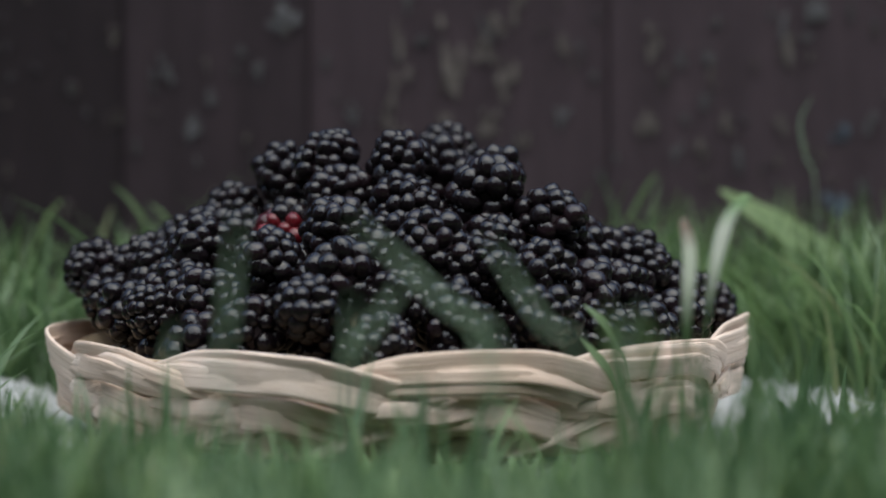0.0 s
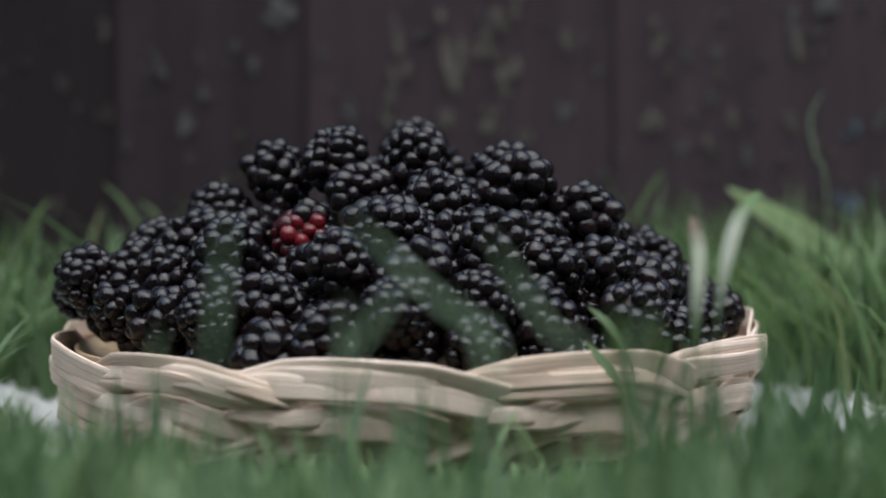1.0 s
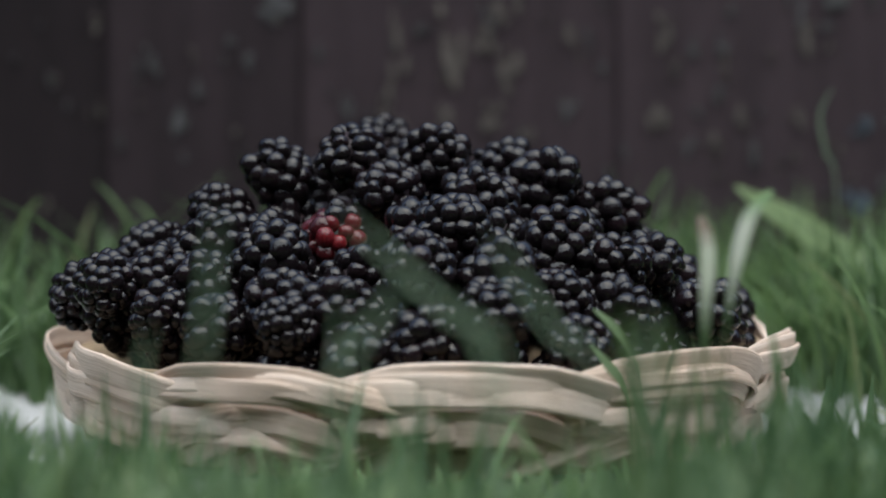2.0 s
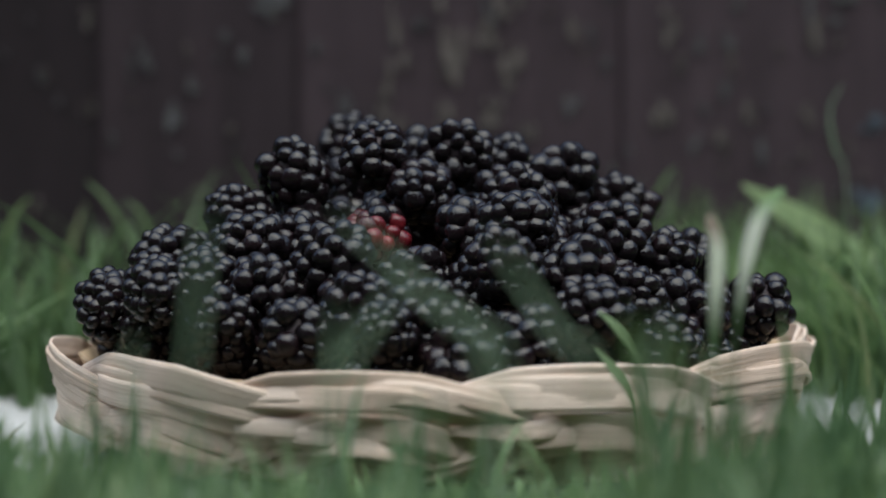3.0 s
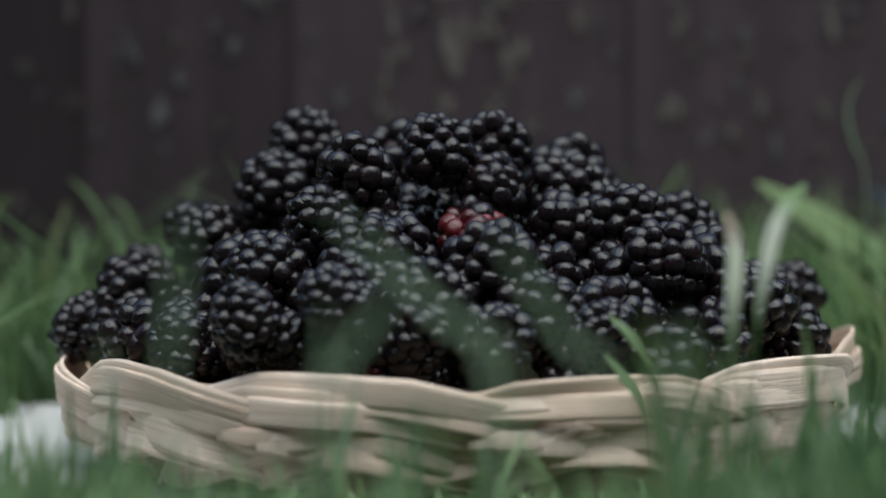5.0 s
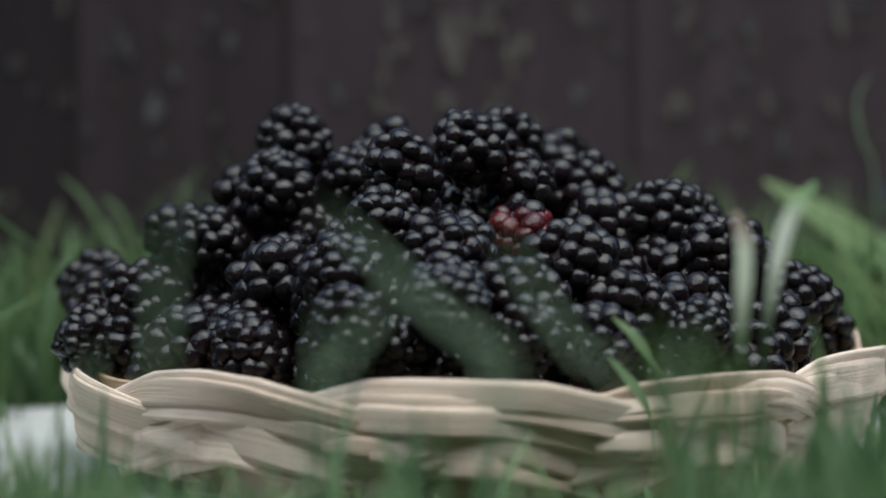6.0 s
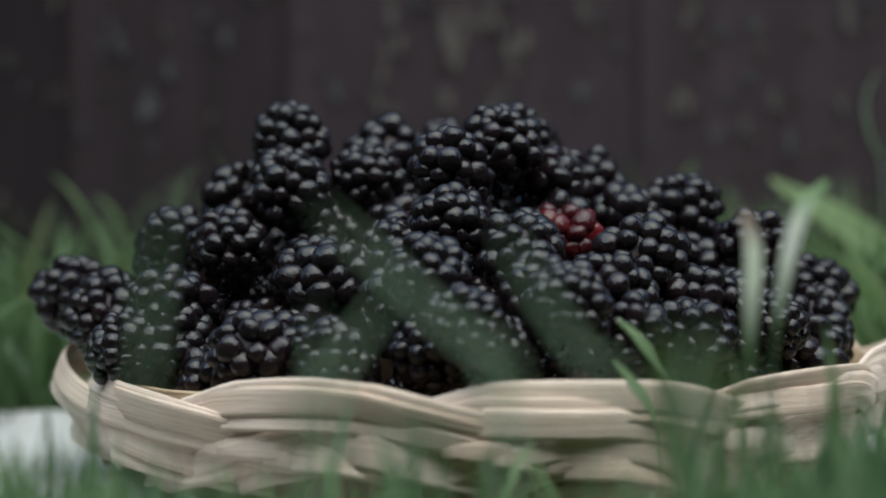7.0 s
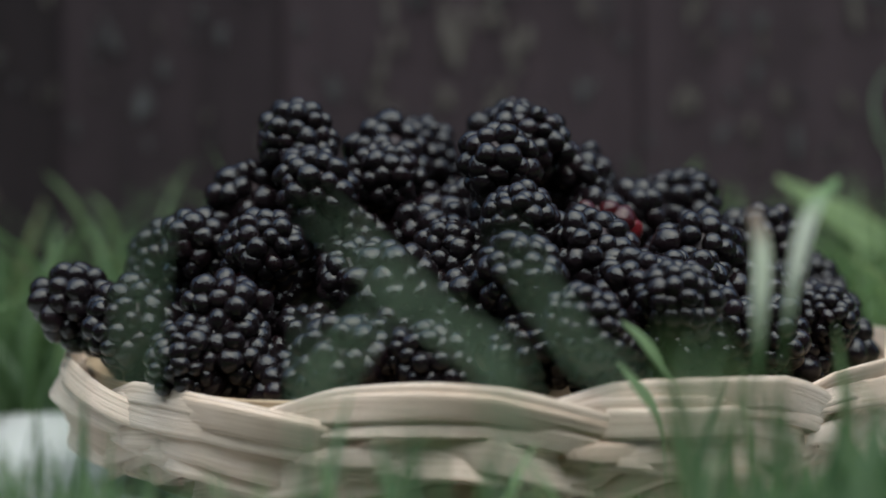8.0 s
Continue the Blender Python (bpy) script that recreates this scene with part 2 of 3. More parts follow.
def wall_point(angle, v, w):
    """A point on the flaring wall: v up along it, w out of it."""
    r = wall_radius(0.034 - v) + w
    return Vector((r * math.sin(angle), -r * math.cos(angle), v * rim_sag(angle)))


def plait_strip(k, lane, rng, row):
    """One leaf of the plait. row: its phase, middle height, swing, spread, depth, setback, how far its loose end hangs out, the angle it spans and its width."""
    phase, middle, swing, spread, depth, back, tail, span, breadth = row
    start = radians(phase + 36 * k + 3.0 * lane) + rng.uniform(-0.03, 0.03)
    steps = 34
    droop = rng.uniform(0.004, 0.012)
    pts, outs, widths = [], [], []
    p0, p1 = (-tail * rng.uniform(0.7, 1.1) if lane == 0 and tail else rng.uniform(0.2, 0.5)), math.tau - rng.uniform(0.1, 0.6)
    roll, wave = rng.uniform(-0.65, 0.5), rng.uniform(0, 6)
    lift, wide, sway = rng.uniform(-0.0010, 0.0010), breadth * rng.uniform(0.8, 1.2), rng.uniform(0.0002, 0.0007)
    for i in range(steps + 1):
        u = i / steps
        p = p0 + (p1 - p0) * u
        a = start + radians(span) * p / math.tau
        v = middle + lift - swing * max(-1.0, min(1.0, 1.3 * math.cos(max(p, 0)))) + lane * spread * (0.8 + 0.2 * math.cos(2 * p))
        w = depth * math.sin(2 * p) + 0.0010 * (1 - lane) + sway * math.sin(3 * p + wave) - back
        if p < 0:
            w += 0.012 * p * p
            v += droop * p
        else:
            w -= 0.0035 * abs(2 * u - 1) ** 10
        pts.append(wall_point(a, max(v, 0.0030), w))
        outs.append(Vector((math.sin(a), -math.cos(a), 0.02 - 4 * max(0, 0.030 - v) + 26 * max(0, 0.018 - v) + roll * math.sin(p + wave))))
        widths.append(wide * (1 - (0.3 if p < 0 else 0.55) * abs(2 * u - 1) ** 4))
    bm = bmesh.new()
    ribbon(bm, pts, outs, widths, 0.0007, crown=0.03, cross=6, ridge=0.00022)
    return part("strip", bm, STRAW, basket)


RIM_ROW = (-79, 0.0198, 0.0058, 0.0027, 0.0030, -0.0002, 0.0, 100, 0.0066)
WALL_ROW = (-61, 0.0108, 0.0048, 0.0030, 0.0034, -0.0030, 0.5, 68, 0.0090)


def short_strip(name, rng, way, widths, curl):
    """A short leaf along (angle in degrees, height, setback) knots, its first end free and curling outward."""
    steps = 12
    pts, outs, wide = [], [], []
    for i in range(steps + 1):
        u = i / steps
        a, v, w = (float(np.interp(u, (0, 0.5, 1), [knot[c] for knot in way])) for c in range(3))
        v += 0.0006 * math.sin(u * 5 + way[0][0])
        pts.append(wall_point(radians(a), max(v, 0.002), w + curl * (1 - u) ** 3))
        outs.append(Vector((math.sin(radians(a)), -math.cos(radians(a)), 0.05 + rng.uniform(-0.1, 0.1) - curl * 140 * (1 - u) ** 2)))
        wide.append(float(np.interp(u, (0, 0.25, 1), widths)))
    bm = bmesh.new()
    ribbon(bm, pts, outs, wide, 0.0006, crown=0.05, cross=4, ridge=0.00015)
    return part(name, bm, STRAW, basket)


def make_basket():
    rng = random.Random(5)
    for k in range(10):
        at = -7 + 36 * k + rng.uniform(-2.5, 2.5)
        for j in range(4):
            a, v = at + 3.5 * j + rng.uniform(-0.5, 0.5), 0.0168 - 0.0010 * j
            short_strip("pleat", rng, ((a, v, 0.0030 + 0.0006 * j), (a + 9, v + 0.0008, 0.0032 + 0.0005 * j), (a + 20, v + 0.0038, 0.0002)), (0.0022, 0.0052, 0.0062), 0.0008)
        drop = rng.uniform(0.7, 1.3)
        short_strip("loose_end", rng, ((at + 7 - 4 * drop, 0.0135 - 0.0085 * drop, 0.0050 * drop), (at + 11, 0.0105, 0.0046), (at + 21, 0.0150, 0.0012)), (0.0050, 0.0058, 0.0060), 0.0012)
    under = random.Random(31)
    for k in range(20):
        at, rise = 18 * k + under.uniform(-3, 3), 0.0034 * (1 if k % 2 else -1)
        short_strip("strip", under, ((at - 17, 0.0160 - rise, -0.0018), (at, 0.0160, 0.0004), (at + 17, 0.0160 + rise, -0.0018)), (0.0070, 0.0082, 0.0074), 0.0)
    for row, lanes in ((RIM_ROW, (0, 1, 2)), (WALL_ROW, (0, 1))):
        for k in range(10):
            for lane in lanes:
                plait_strip(k, lane, rng, row)
    bm = bmesh.new()
    pts, outs, widths = [], [], []
    turns = 13
    for i in range(turns * 36 + 1):
        a = i / 36 * math.tau
        r = 0.004 + 0.0750 * i / (turns * 36)
        pts.append(Vector((r * math.sin(a), -r * math.cos(a), 0.0022 + 0.0008 * math.sin(a * 9.5))))
        outs.append(Vector((0, 0, 1)))
        widths.append(0.0078)
    ribbon(bm, pts, outs, widths, 0.0016, crown=0.06, cross=2)
    part("base", bm, STRAW_BROWN_AND_GAPS, basket, "coiled dry leaf base")
    for ring, (r, z, thick) in enumerate(((0.0780, 0.0035, 0.0030), (0.0825, 0.0062, 0.0026), (0.0725, 0.0020, 0.0026))):
        bm = bmesh.new()
        m = 120
        pts = [Vector((r * math.sin(i / m * math.tau), -r * math.cos(i / m * math.tau), z + 0.0004 * math.sin(i * 0.9 + ring))) for i in range(m + 1)]
        outs = [Vector((math.sin(i / m * math.tau), -math.cos(i / m * math.tau), -0.6)) for i in range(m + 1)]
        ribbon(bm, pts, outs, [0.0048 + 0.0006 * math.sin(i * 1.7) for i in range(m + 1)], thick, crown=0.25, cross=4)
        part("coil", bm, STRAW_BROWN_AND_GAPS, basket, "bound coil of brown leaf")
    # added backing band, its dark brown standing in for shade in the gaps
    bm = bmesh.new()
    n = 96
    pts = [wall_point(i / n * math.tau, 0.0155, -0.0048) for i in range(n + 1)]
    outs = [Vector((math.sin(i / n * math.tau), -math.cos(i / n * math.tau), -0.5)) for i in range(n + 1)]
    ribbon(bm, pts, outs, [0.031] * (n + 1), 0.0008, cross=3)
    part("lining", bm, STRAW_BROWN_AND_GAPS, basket, "added band of browner leaf that darkens the weave's gaps")


make_basket()

# ---- blackberries ----
def drupelet_mesh(name, mat, seed, rings):
    bm = bmesh.new()
    bmesh.ops.create_icosphere(bm, subdivisions=rings, radius=1)
    for v in bm.verts:
        c = v.co.copy()
        bulge = 1 + 0.13 * noise.noise(c * 1.1 + Vector((seed, 0, 0))) + 0.03 * noise.noise(c * 3.0 + Vector((0, seed, 0)))
        v.co = Vector((c.x * bulge, c.y * bulge, c.z * bulge * (1.08 if c.z > 0 else 1.0)))
    return mesh_of(name, bm, mat)


DRUPELETS = [drupelet_mesh("drupelet", BERRY, i * 3.1, 3) for i in range(6)]
DUSKY_DRUPELETS = [drupelet_mesh("drupelet", DUSKY, i * 3.1, 3) for i in range(2)]
RED_DRUPELETS = [drupelet_mesh("drupelet", UNRIPE, i * 3.1, 3) for i in range(2)]


def core_mesh():
    bm = bmesh.new()
    bmesh.ops.create_icosphere(bm, subdivisions=2, radius=1)
    for v in bm.verts:
        v.co = Vector((v.co.x * 0.0072, v.co.y * 0.0072, v.co.z * 0.0086))
    return mesh_of("core", bm, CORE)


CORE_MESH = core_mesh()


def make_berry(seed, count, grain, red=None):
    """One berry about its centre, its stem end towards +z; grain: the radius of its drupelets. red: the ways in which its red and its half-ripe side look."""
    rng = random.Random(seed)
    berry = new("blackberry")
    core = new("core", CORE_MESH)
    core.parent = berry
    golden = math.pi * (3 - math.sqrt(5))
    twist = rng.uniform(0, math.tau)
    girth, length = rng.uniform(0.94, 1.05), rng.uniform(0.96, 1.18)
    for i in range(count):
        h = 0.93 - 1.93 * (i + 0.5) / count + rng.uniform(-0.03, 0.03)
        a = i * golden + twist + rng.uniform(-0.2, 0.2)
        s = math.sqrt(max(0, 1 - h * h))
        d = Vector((s * math.cos(a), s * math.sin(a), h))
        narrow = (1 - 0.10 * max(0, -h)) * girth
        at = Vector((d.x * 0.0076 * narrow, d.y * 0.0076 * narrow, d.z * 0.0090 * length)) * rng.uniform(0.93, 1.07)
        kind = DRUPELETS
        if red and d.dot(red[0]) > 0.66:
            kind = RED_DRUPELETS
        elif red and d.dot(red[1]) > 0.2 or not red and rng.random() < 0.003:
            kind = DUSKY_DRUPELETS
        ob = new("drupelet", rng.choice(kind))
        ob.parent = berry
        size = grain * rng.uniform(0.78, 1.14)
        turn = d.to_track_quat("Z", "Y") @ Euler((rng.uniform(-0.3, 0.3), rng.uniform(-0.3, 0.3), rng.uniform(0, math.tau))).to_quaternion()
        ob.matrix_basis = Matrix.LocRotScale(at, turn, (size, size * rng.uniform(0.80, 1.06), size * rng.uniform(0.82, 1.0)))
    return berry


PX = 1 / 5680
# centres of berries: radius, angle round the axis and height, in 1/5680 m from the line of sight
CROWN = ((189, -74, 181), (118, -27, 178), (201, 173, 177), (261, -101, 148), (123, -153, 129), (213, 26, 129), (237, -163, 116), (199, -50, 122), (232, -11, 112), (303, 43, 84), (360, -103, 80), (394, 0, 49), (278, -64, 56), (288, -33, 60), (285, -11, 54), (266, 164, 88), (118, 62, 146), (64, 158, 140), (366, -25, 73), (488, -33, 28), (598, -90, -14),
         (366, 177, 28), (447, -160, -45), (559, 20, -58), (352, 90, 1), (368, 147, -3))
SHOULDER = ((333, -165, 35), (437, -66, 29), (277, -116, 23), (306, 62, 22), (462, -108, 16), (432, 10, 15), (409, -90, 37), (359, -17, 5), (376, 161, 8), (409, 27, 5), (277, -143, 0), (479, -19, 0), (501, -90, -8), (395, -34, -6), (480, -77, -14), (357, -50, -9), (380, 75, -6))
SKIRT = ((563, -21, -41), (595, -103, -43), (420, 39, -50), (477, 178, -65), (511, 165, -51), (549, -68, -79), (403, -133, -87), (368, -148, -94), (465, -157, -98), (523, -161, -95), (436, 85, -61), (486, 95, -86))


def marked_centre(r, angle, z):
    a = radians(angle)
    return Vector((r * math.sin(a) * PX, -r * math.cos(a) * PX, 0.0563 + (z - 20) * PX))


def berry_centre(r, angle, z):
    lean = radians(32 - 22 * min(1, max(0, (r - 100) / 500)))
    r, z = r - 56 * math.cos(lean), z - 56 * math.sin(lean)
    a = radians(angle)
    return Vector((r * math.sin(a), -r * math.cos(a), 0)) * PX + Vector((0, 0, 0.0563 + z * PX))


def pile_height(r):
    """Height of the pile's skin at radius r, in 1/5680 m."""
    xs = (0, 150, 245, 262, 340, 400, 460, 540, 575, 600)
    zs = (175, 172, 140, 125, 80, 42, 2, -50, -75, -130)
    return float(np.interp(r, xs, zs))


def berry_places():
    rng = random.Random(11)
    got = []
    for row in CROWN + SHOULDER + SKIRT:
        got.append(marked_centre(*row))
    centre = BASKET_AT
    for tries in range(9000):
        r, a = 580 * math.sqrt(rng.random()), rng.uniform(-180, 180)
        z = pile_height(r) - rng.choice((40, 55, 70, 100))
        c = berry_centre(r, a, z) + centre
        flat = Vector((c.x - centre.x, c.y - centre.y))
        low = max(0.0, 0.034 - c.z)
        if flat.length > min(0.097, 0.1065 - 0.24 * low - 10 * low * low - (0.0118 if c.z > 0.034 else 0.0175)) or c.z < 0.013:
            continue
        if all((c - o).length > 0.0156 for o in got):
            got.append(c)
    plain = len(got)
    for step in range(72):
        a = step * math.tau / 72
        for reach, z in ((0.0890, 0.0400), (0.0830, 0.0320), (0.0740, 0.0270)):
            c = centre + Vector((reach * math.sin(a), -reach * math.cos(a), z + 0.002 * math.sin(step * 2.3)))
            if all((c - o).length > 0.0140 for o in got):
                got.append(c)
    return got, plain


def make_berries():
    rng = random.Random(23)
    places, plain = berry_places()
    red_place = marked_centre(278, -64, 56)
    kinds = ((45, 0.00300), (36, 0.00332), (50, 0.00284), (40, 0.00318), (55, 0.00268), (32, 0.00350), (46, 0.00295), (38, 0.00325))
    models = [make_berry(i, *kinds[i]) for i in range(8)]
    used = set()
    out = []
    for i, c in enumerate(places):
        turn = Euler((rng.uniform(0.5, 2.6), rng.uniform(-0.6, 0.6), rng.uniform(0, math.tau))).to_matrix().to_4x4()
        m = Matrix.Translation(c) @ turn
        if (c - red_place).length < 0.001:
            back_turn = turn.to_3x3().inverted()
            way = back_turn @ Vector((-0.22, -0.92, 0.20)).normalized(), back_turn @ Vector((-0.92, 0.40, -0.30)).normalized()
            berry = make_berry(99, 40, 0.0033, way)
            berry.matrix_basis = m
            tagged(berry, "half-ripe blackberry, black with a red side", "berry", "berries heaped in the basket")
        else:
            k = i % 8
            if k in used:
                berry = copy_thing(models[k], m)
            else:
                berry = models[k]
                berry.matrix_basis = m
                used.add(k)
            tagged(berry, "ripe glossy black blackberry heaped in a basket", "berry", "berries heaped in the basket")
        berry.scale = (rng.uniform(0.92, 1.08) if i < plain else rng.uniform(0.80, 0.88),) * 3
        out.append((berry, m))
    return out


BERRIES = make_berries()


# ---- grass ----
def blade(bm, root, height, lean, way, width, rng, steps=6, droop=1.0):
    """One folded blade; way: the compass angle to which it leans."""
    flat = Vector((math.cos(way), math.sin(way), 0))
    turn = way + rng.uniform(-0.9, 0.9)
    side = Vector((-math.sin(turn), math.cos(turn), 0))
    rows = []
    for i in range(steps + 1):
        u = i / steps
        p = root + Vector((0, 0, height * (u - 0.25 * lean * u ** 3))) + flat * (height * lean * u ** 2 * droop)
        w = width * (1 - u ** 2.2) * (0.75 + 0.5 * min(1, u * 3)) / 2 + 0.00008
        rows.append((p - side * w, p - flat * (w * 0.35), p + side * w))
    vs = [[bm.verts.new(v) for v in row] for row in rows]
    for a, b in zip(vs, vs[1:]):
        bm.faces.new((a[0], a[1], b[1], b[0]))
        bm.faces.new((a[1], a[2], b[2], b[1]))


def grass_patch(count, seed, area, tall, mat, label, keep=None, wide=(0.0022, 0.0042), lean=(0.05, 0.8)):
    """Blades over the area x0, x1, y0, y1; tall: gives least and most height at a place."""
    rng = random.Random(seed)
    x0, x1, y0, y1 = area
    bm = bmesh.new()
    for _ in range(count):
        x, y = rng.uniform(x0, x1), rng.uniform(y0, y1)
        if keep and not keep(x, y):
            continue
        blade(bm, Vector((x, y, -0.006)), rng.uniform(*tall(x, y)), rng.uniform(*lean), rng.uniform(0, math.tau), rng.uniform(*wide), rng)
    return tagged(part("grass", bm, mat), label, "grass", kind="stuff")


def single_blade(mat, width, *way):
    """One broad blade that stands out, along four points from its foot to its tip."""
    a, b, c, d = (Vector(p) for p in way)
    foot = Vector((a.x + (a.x - b.x) * 0.3, a.y - 0.004, -0.006))
    knots = [foot, a, b, c, d]
    knots = [knots[0] * 2 - knots[1]] + knots + [knots[-1] * 2 - knots[-2]]
    pts = []
    for k in range(1, len(knots) - 2):
        p0, p1, p2, p3 = knots[k - 1:k + 3]
        for i in range(6):
            u = i / 6
            pts.append(0.5 * (2 * p1 + (p2 - p0) * u + (2 * p0 - 5 * p1 + 4 * p2 - p3) * u * u + (3 * p1 - p0 - 3 * p2 + p3) * u ** 3))
    pts.append(d)
    n = len(pts) - 1
    outs = [Vector((0.25 * math.sin(4 * i / n), -1, 0.9)) for i in range(n + 1)]
    slim, point = (0.40, 0.72) if mat in (GRASS_DRY, GRASS_BENT) else (0.14, 0.55)
    widths = [width * min(1, slim + 1.35 * i / n) * (1 - max(0, (i / n - point) / (1 - point)) ** 2 * (0.6 if point > 0.6 else 0.93)) for i in range(n + 1)]
    if mat in (GRASS_DRY, GRASS_BENT, GRASS_LIGHT):
        widths = [w * max(0.15, min(1.0, 2.4 * (k / n - 0.22))) for k, w in enumerate(widths)]
    bm = bmesh.new()
    ribbon(bm, pts, outs, widths, 0.00035, crown=-0.12, cross=4)
    ob = part("grass_blade", bm, mat)
    label = {GRASS: "single broad green grass blade, leaning", GRASS_PALE: "single pale green grass blade, bent over",
             GRASS_LIGHT: "single light green grass blade, leaning", GRASS_GREY: "single grey-green grass blade, leaning", GRASS_DRY: "single whitish grass blade with a papery brown tip",
             GRASS_BENT: "single whitish grass blade bent over at its green tip"}[mat]
    return tagged(ob, label, "grass blade")


def clear_of_basket(x, y):
    return math.hypot(x, y) > 0.138


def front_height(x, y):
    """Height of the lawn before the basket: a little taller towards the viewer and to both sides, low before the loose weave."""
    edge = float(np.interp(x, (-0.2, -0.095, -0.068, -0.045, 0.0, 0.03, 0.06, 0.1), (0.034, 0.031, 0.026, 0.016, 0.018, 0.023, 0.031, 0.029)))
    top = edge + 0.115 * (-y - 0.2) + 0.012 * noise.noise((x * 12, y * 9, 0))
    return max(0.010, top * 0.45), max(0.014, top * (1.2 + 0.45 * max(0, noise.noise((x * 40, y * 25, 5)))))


grass_patch(2100, 1, (-0.34, 0.34, 0.06, 0.195), lambda x, y: (0.042, 0.072), GRASS, "tall green grass along the fence", clear_of_basket, (0.0020, 0.0040))
grass_patch(950, 2, (0.06, 0.34, 0.02, 0.195), lambda x, y: (0.045, 0.078), GRASS_PALE, "paler fresh grass beside the basket", clear_of_basket, (0.0010, 0.0026), (0.1, 0.9))
grass_patch(1000, 17, (0.06, 0.34, 0.02, 0.195), lambda x, y: (0.040, 0.080), GRASS, "green grass beside the basket", clear_of_basket, (0.0010, 0.0026), (0.05, 0.6))
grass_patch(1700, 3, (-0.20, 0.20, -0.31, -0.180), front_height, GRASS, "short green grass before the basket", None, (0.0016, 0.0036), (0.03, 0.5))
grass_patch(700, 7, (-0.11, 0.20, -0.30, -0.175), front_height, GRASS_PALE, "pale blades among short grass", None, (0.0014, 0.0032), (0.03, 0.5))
grass_patch(800, 8, (-0.24, -0.115, -0.28, -0.10), lambda x, y: (0.015, 0.038), GRASS, "fresh grass along the cloth", lambda x, y: math.hypot(x, y) > 0.15)
grass_patch(750, 9, (0.10, 0.24, -0.26, -0.10), lambda x, y: (0.018, 0.042), GRASS, "fresh grass along the cloth", lambda x, y: math.hypot(x, y) > 0.15)
grass_patch(80, 10, (-0.30, 0.30, 0.10, 0.195), lambda x, y: (0.065, 0.095), GRASS, "a few taller blades by the fence", None, (0.0018, 0.003), (0.2, 0.9))
grass_patch(1700, 11, (-0.23, -0.078, -0.24, -0.135), lambda x, y: (0.016, 0.034) if x < -0.105 else (0.010, 0.021), GRASS, "short fresh grass before the cloth")
grass_patch(800, 12, (0.07, 0.23, -0.24, -0.135), lambda x, y: (0.012, 0.029), GRASS_PALE, "short green grass before the cloth")
grass_patch(600, 4, (-0.32, -0.135, -0.14, 0.10), lambda x, y: (0.025, 0.055), GRASS, "green grass beside the basket")
grass_patch(600, 5, (0.15, 0.34, -0.14, 0.05), lambda x, y: (0.025, 0.055), GRASS, "green grass beside the basket")
grass_patch(5000, 6, (-1.6, 1.6, -2.4, 0.19), lambda x, y: (0.02, 0.05), GRASS, "green lawn all round",
            lambda x, y: not (-0.36 < x < 0.36 and -0.40 < y < 0.3))
grass_patch(800, 18, (-0.035, 0.13, -0.19, -0.145), lambda x, y: (0.009, 0.021), GRASS_PALE, "short fresh grass at the foot of the basket", None, (0.0014, 0.0030), (0.05, 0.7))
grass_patch(170, 19, (-0.055, 0.075, -0.42, -0.33), lambda x, y: (0.030, 0.050 + 0.10 * (-y - 0.33)), GRASS_LIGHT, "soft light blades nearer than the basket", None, (0.0010, 0.0024), (0.05, 0.5))
grass_patch(260, 20, (-0.17, -0.075, -0.36, -0.25), lambda x, y: (0.028, 0.050), GRASS, "green blades before the cloth", None, (0.0012, 0.0026), (0.05, 0.5))
grass_patch(60, 13, (-0.12, 0.12, -0.30, -0.20), lambda x, y: (0.034, 0.056), GRASS, "scattered taller blades before the basket", None, (0.0016, 0.0034), (0.05, 0.5))
grass_patch(90, 14, (-0.12, 0.12, -0.26, -0.17), lambda x, y: (0.026, 0.042), GRASS_PALE, "scattered pale blades before the basket", None, (0.0012, 0.0024), (0.05, 0.5))
grass_patch(45, 15, (0.050, 0.105, -0.28, -0.18), lambda x, y: (0.040, 0.062), GRASS, "taller blades beside the basket", None, (0.0020, 0.0042), (0.03, 0.4))
grass_patch(270, 16, (-0.20, -0.066, -0.27, -0.17), lambda x, y: (0.026, 0.047), GRASS, "taller blades before the cloth", None, (0.0014, 0.0030), (0.03, 0.45))
single_blade(GRASS_DRY, 0.0035, (0.0670, -0.2010, 0.0336), (0.0673, -0.1972, 0.0523), (0.0682, -0.1934, 0.0689), (0.0665, -0.1902, 0.0771))
single_blade(GRASS_BENT, 0.0035, (0.0720, -0.2010, 0.0439), (0.0739, -0.1972, 0.0612), (0.0778, -0.1934, 0.0763), (0.0837, -0.1902, 0.0834))
single_blade(GRASS, 0.0048, (0.0455, -0.3150, 0.0374), (0.0450, -0.3150, 0.0445), (0.0447, -0.3150, 0.0500), (0.0441, -0.3150, 0.0546))
single_blade(GRASS, 0.0036, (0.0410, -0.3600, 0.0486), (0.0408, -0.3600, 0.0562), (0.0405, -0.3600, 0.0631), (0.0397, -0.3600, 0.0692))
single_blade(GRASS, 0.0036, (0.0495, -0.3600, 0.0465), (0.0487, -0.3600, 0.0540), (0.0481, -0.3600, 0.0614), (0.0469, -0.3600, 0.0677))
single_blade(GRASS_PALE, 0.0128, (0.1712, 0.1450, 0.0233), (0.1375, 0.1450, 0.0448), (0.1180, 0.1450, 0.0563), (0.1003, 0.1450, 0.0671))
single_blade(GRASS_LIGHT, 0.0028, (0.0557, -0.1300, 0.0296), (0.0516, -0.1300, 0.0392), (0.0475, -0.1300, 0.0454), (0.0428, -0.1300, 0.0495))
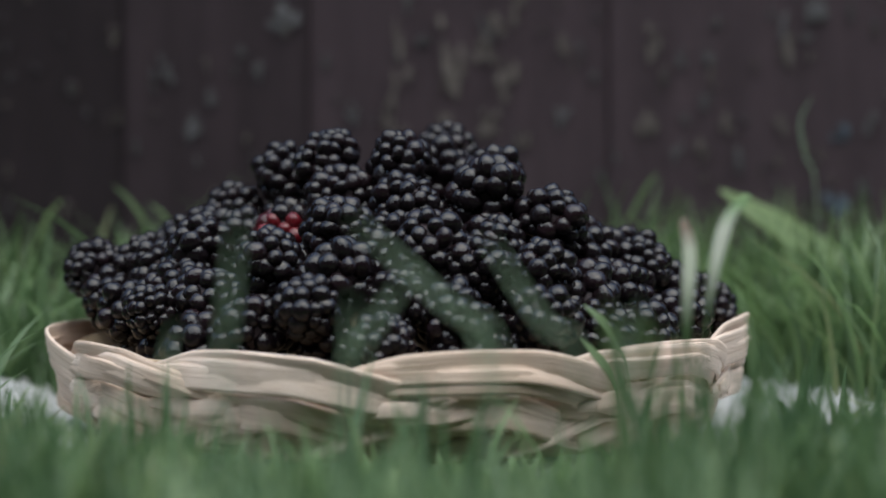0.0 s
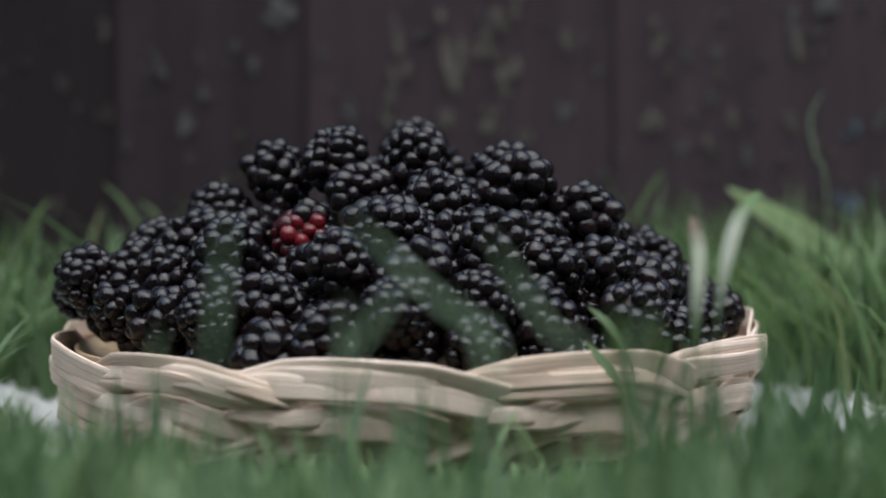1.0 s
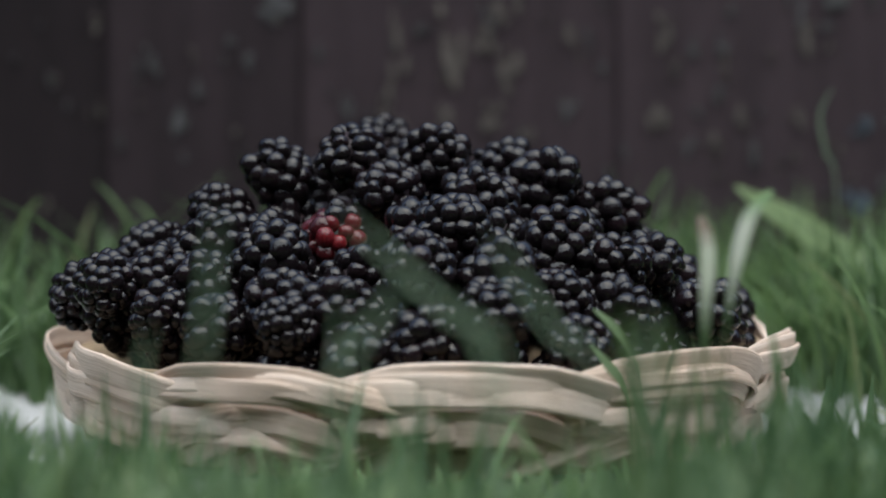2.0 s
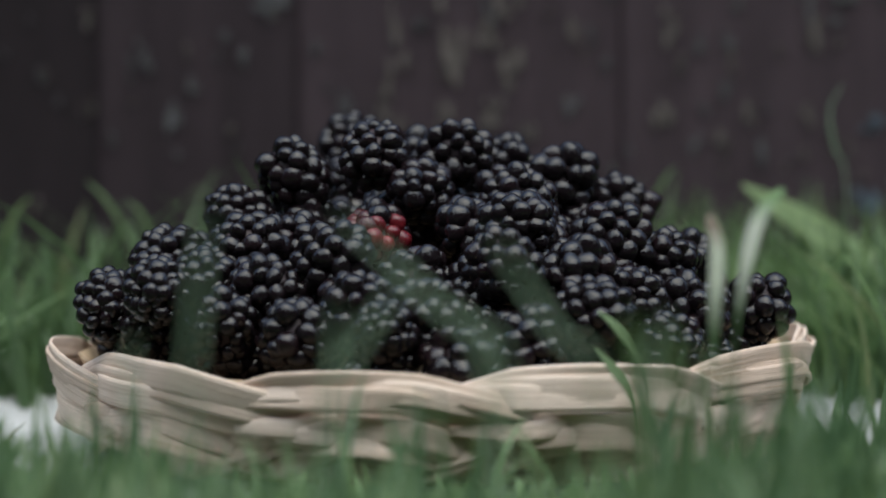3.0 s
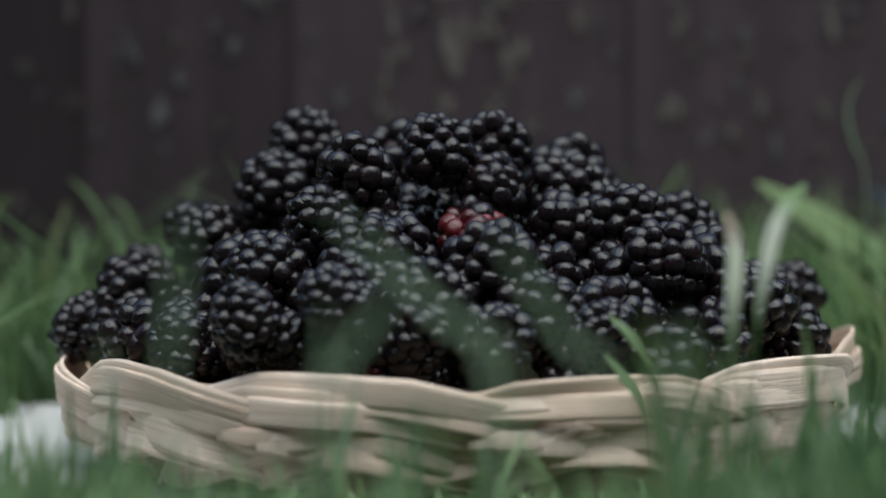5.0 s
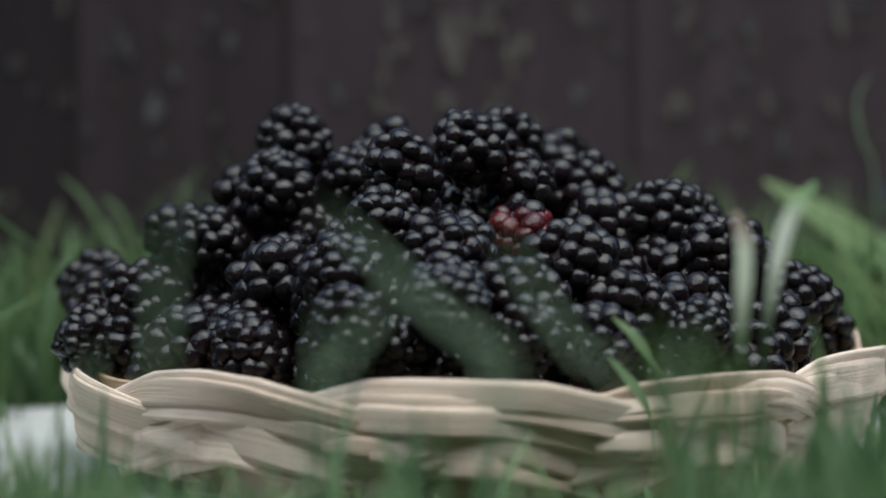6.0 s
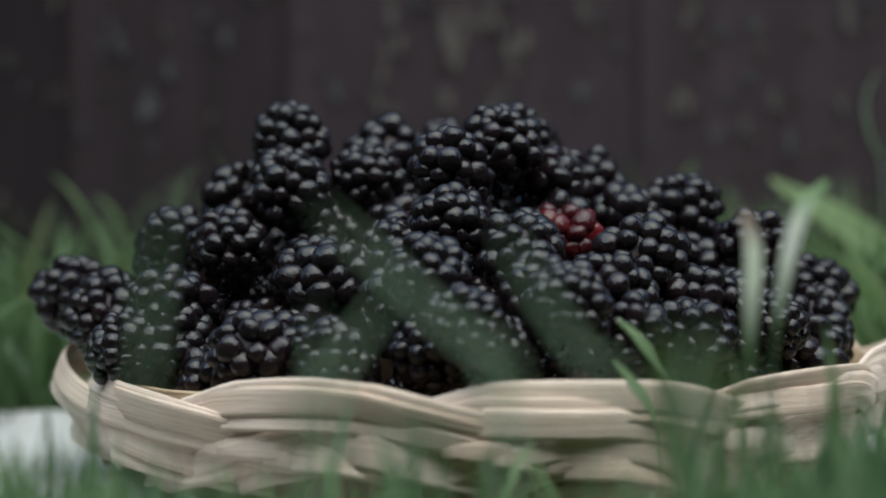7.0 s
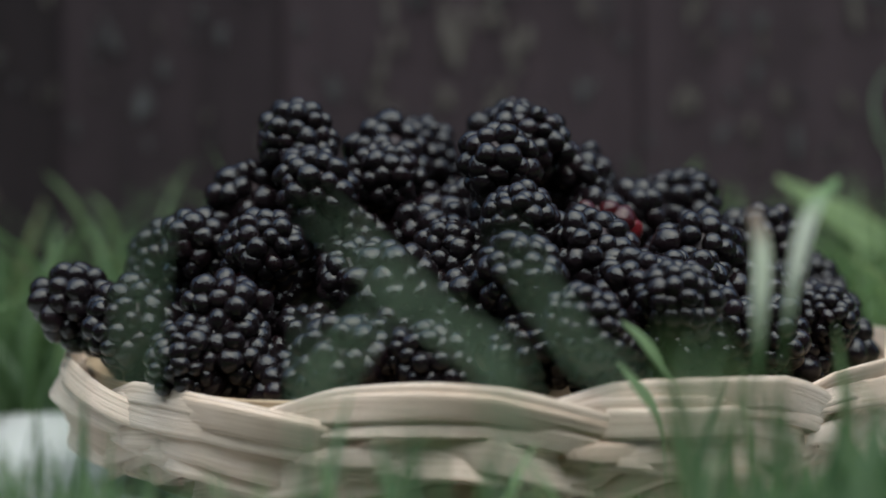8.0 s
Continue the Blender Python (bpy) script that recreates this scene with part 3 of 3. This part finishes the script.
single_blade(GRASS_LIGHT, 0.0028, (0.0522, -0.1300, 0.0200), (0.0502, -0.1300, 0.0296), (0.0460, -0.1300, 0.0358), (0.0420, -0.1300, 0.0404))
single_blade(GRASS_GREY, 0.0013, (0.0156, -0.4000, 0.0605), (0.0058, -0.4000, 0.0706), (-0.0050, -0.4000, 0.0809), (-0.0154, -0.4000, 0.0903))
single_blade(GRASS_GREY, 0.0013, (0.0326, -0.3920, 0.0576), (0.0257, -0.3920, 0.0664), (0.0188, -0.3920, 0.0763), (0.0128, -0.3920, 0.0864))
single_blade(GRASS_GREY, 0.0015, (-0.0167, -0.4000, 0.0565), (-0.0128, -0.4000, 0.0643), (-0.0083, -0.4000, 0.0712), (-0.0031, -0.4000, 0.0781))
single_blade(GRASS_GREY, 0.0015, (-0.0168, -0.3840, 0.0468), (-0.0164, -0.3840, 0.0548), (-0.0162, -0.3840, 0.0637), (-0.0157, -0.3840, 0.0728))
single_blade(GRASS_GREY, 0.0016, (-0.0421, -0.4160, 0.0545), (-0.0406, -0.4160, 0.0658), (-0.0393, -0.4160, 0.0793), (-0.0377, -0.4160, 0.0917))
single_blade(GRASS_GREY, 0.0015, (-0.0538, -0.3600, 0.0396), (-0.0549, -0.3600, 0.0480), (-0.0565, -0.3600, 0.0563), (-0.0549, -0.3600, 0.0644))
single_blade(GRASS_GREY, 0.0018, (0.0137, -0.4000, 0.0487), (0.0127, -0.4000, 0.0574), (0.0108, -0.4000, 0.0662), (0.0048, -0.4000, 0.0741))
single_blade(GRASS_GREY, 0.0015, (0.0444, -0.3760, 0.0437), (0.0434, -0.3760, 0.0528), (0.0429, -0.3760, 0.0619), (0.0455, -0.3760, 0.0700))
single_blade(GRASS_GREY, 0.0015, (-0.0024, -0.3600, 0.0376), (-0.0022, -0.3600, 0.0438), (-0.0028, -0.3600, 0.0499), (-0.0040, -0.3600, 0.0553))
single_blade(GRASS, 0.0018, (-0.0953, 0.1450, 0.0394), (-0.0998, 0.1450, 0.0536), (-0.1051, 0.1450, 0.0626), (-0.1112, 0.1450, 0.0686))
single_blade(GRASS, 0.0018, (-0.0874, 0.1450, 0.0394), (-0.0902, 0.1450, 0.0501), (-0.0937, 0.1450, 0.0581), (-0.0987, 0.1450, 0.0626))
single_blade(GRASS, 0.0018, (0.0673, 0.1450, 0.0500), (0.0707, 0.1450, 0.0601), (0.0749, 0.1450, 0.0683), (0.0784, 0.1450, 0.0730))
single_blade(GRASS_GREY, 0.0008, (0.1340, 0.1450, 0.0653), (0.1301, 0.1450, 0.0789), (0.1283, 0.1450, 0.0908), (0.1323, 0.1450, 0.0996))
single_blade(GRASS_PALE, 0.0018, (-0.1394, 0.1450, 0.0412), (-0.1372, 0.1450, 0.0501), (-0.1339, 0.1450, 0.0581), (-0.1293, 0.1450, 0.0635))

# ---- specks on the fence ----
rng = random.Random(8)
SPECKS = ((-0.0118, 0.1125, 0.0067, 0.0168, 0), (0.0266, 0.1033, 0.0075, 0.0112, 0), (0.0778, 0.0867, 0.0067, 0.0067, 0), (0.1249, 0.0887, 0.0056, 0.0063, 0), (-0.0162, 0.0908, 0.0060, 0.0112, 0), (0.1486, 0.0848, 0.0082, 0.0041, 2), (-0.0530, 0.1262, 0.0104, 0.0075, 1), (0.1380, 0.1257, 0.0112, 0.0112, 1), (0.0989, 0.0986, 0.0048, 0.0067, 1), (0.0206, 0.0886, 0.0067, 0.0130, 0), (0.0071, 0.1137, 0.0094, 0.0205, 0), (-0.0868, 0.0896, 0.0063, 0.0094, 1), (0.1279, 0.1178, 0.0053, 0.0112, 0), (0.0801, 0.1178, 0.0063, 0.0094, 0), (0.0187, 0.1163, 0.0067, 0.0082, 0), (0.0262, 0.1238, 0.0082, 0.0056, 0), (-0.0642, 0.1070, 0.0045, 0.0045, 1), (-0.0799, 0.0986, 0.0037, 0.0048, 1))
MORE_SPECKS = ((0.0477, 0.0912, 0.0063, 0.0056, 1), (0.0998, 0.1135, 0.0048, 0.0056, 1), (0.0327, 0.0828, 0.0048, 0.0048, 0), (0.1269, 0.1210, 0.0034, 0.0094, 1), (0.0039, 0.0893, 0.0056, 0.0075, 0), (-0.0958, 0.1060, 0.0037, 0.0045, 1), (0.1463, 0.0595, 0.0067, 0.0075, 2), (0.0886, 0.0772, 0.0037, 0.0056, 1), (0.0588, 0.1060, 0.0029, 0.0045, 1), (-0.0381, 0.1117, 0.0034, 0.0056, 1))
for x, z, w, h, kind in SPECKS + MORE_SPECKS:
    flake(x, z, w, h, FLAKES[kind], rng)
for _ in range(110):
    flake(rng.uniform(-0.19, 0.19), rng.uniform(0.05, 0.15), rng.uniform(0.001, 0.0028), rng.uniform(0.001, 0.005), FLAKES[rng.choice((0, 1))], rng)
for _ in range(20):
    flake(rng.uniform(-0.06, 0.19), rng.uniform(0.05, 0.15), rng.uniform(0.002, 0.005), rng.uniform(0.003, 0.009), FLAKES[rng.choice((0, 1, 1))], rng)


# ---- what moves: basket and berries turn round the upright axis ----
def turned(t):
    return Matrix.Rotation(0.27396 * t - 0.000577 * t * t, 4, "Z")


def motions():
    times = [i * 0.5 for i in range(17)]
    walk(basket, [(t, turned(t) @ Matrix.Translation(BASKET_AT)) for t in times])
    for berry, m in BERRIES:
        walk(berry, [(t, turned(t) @ m) for t in times])


motions()
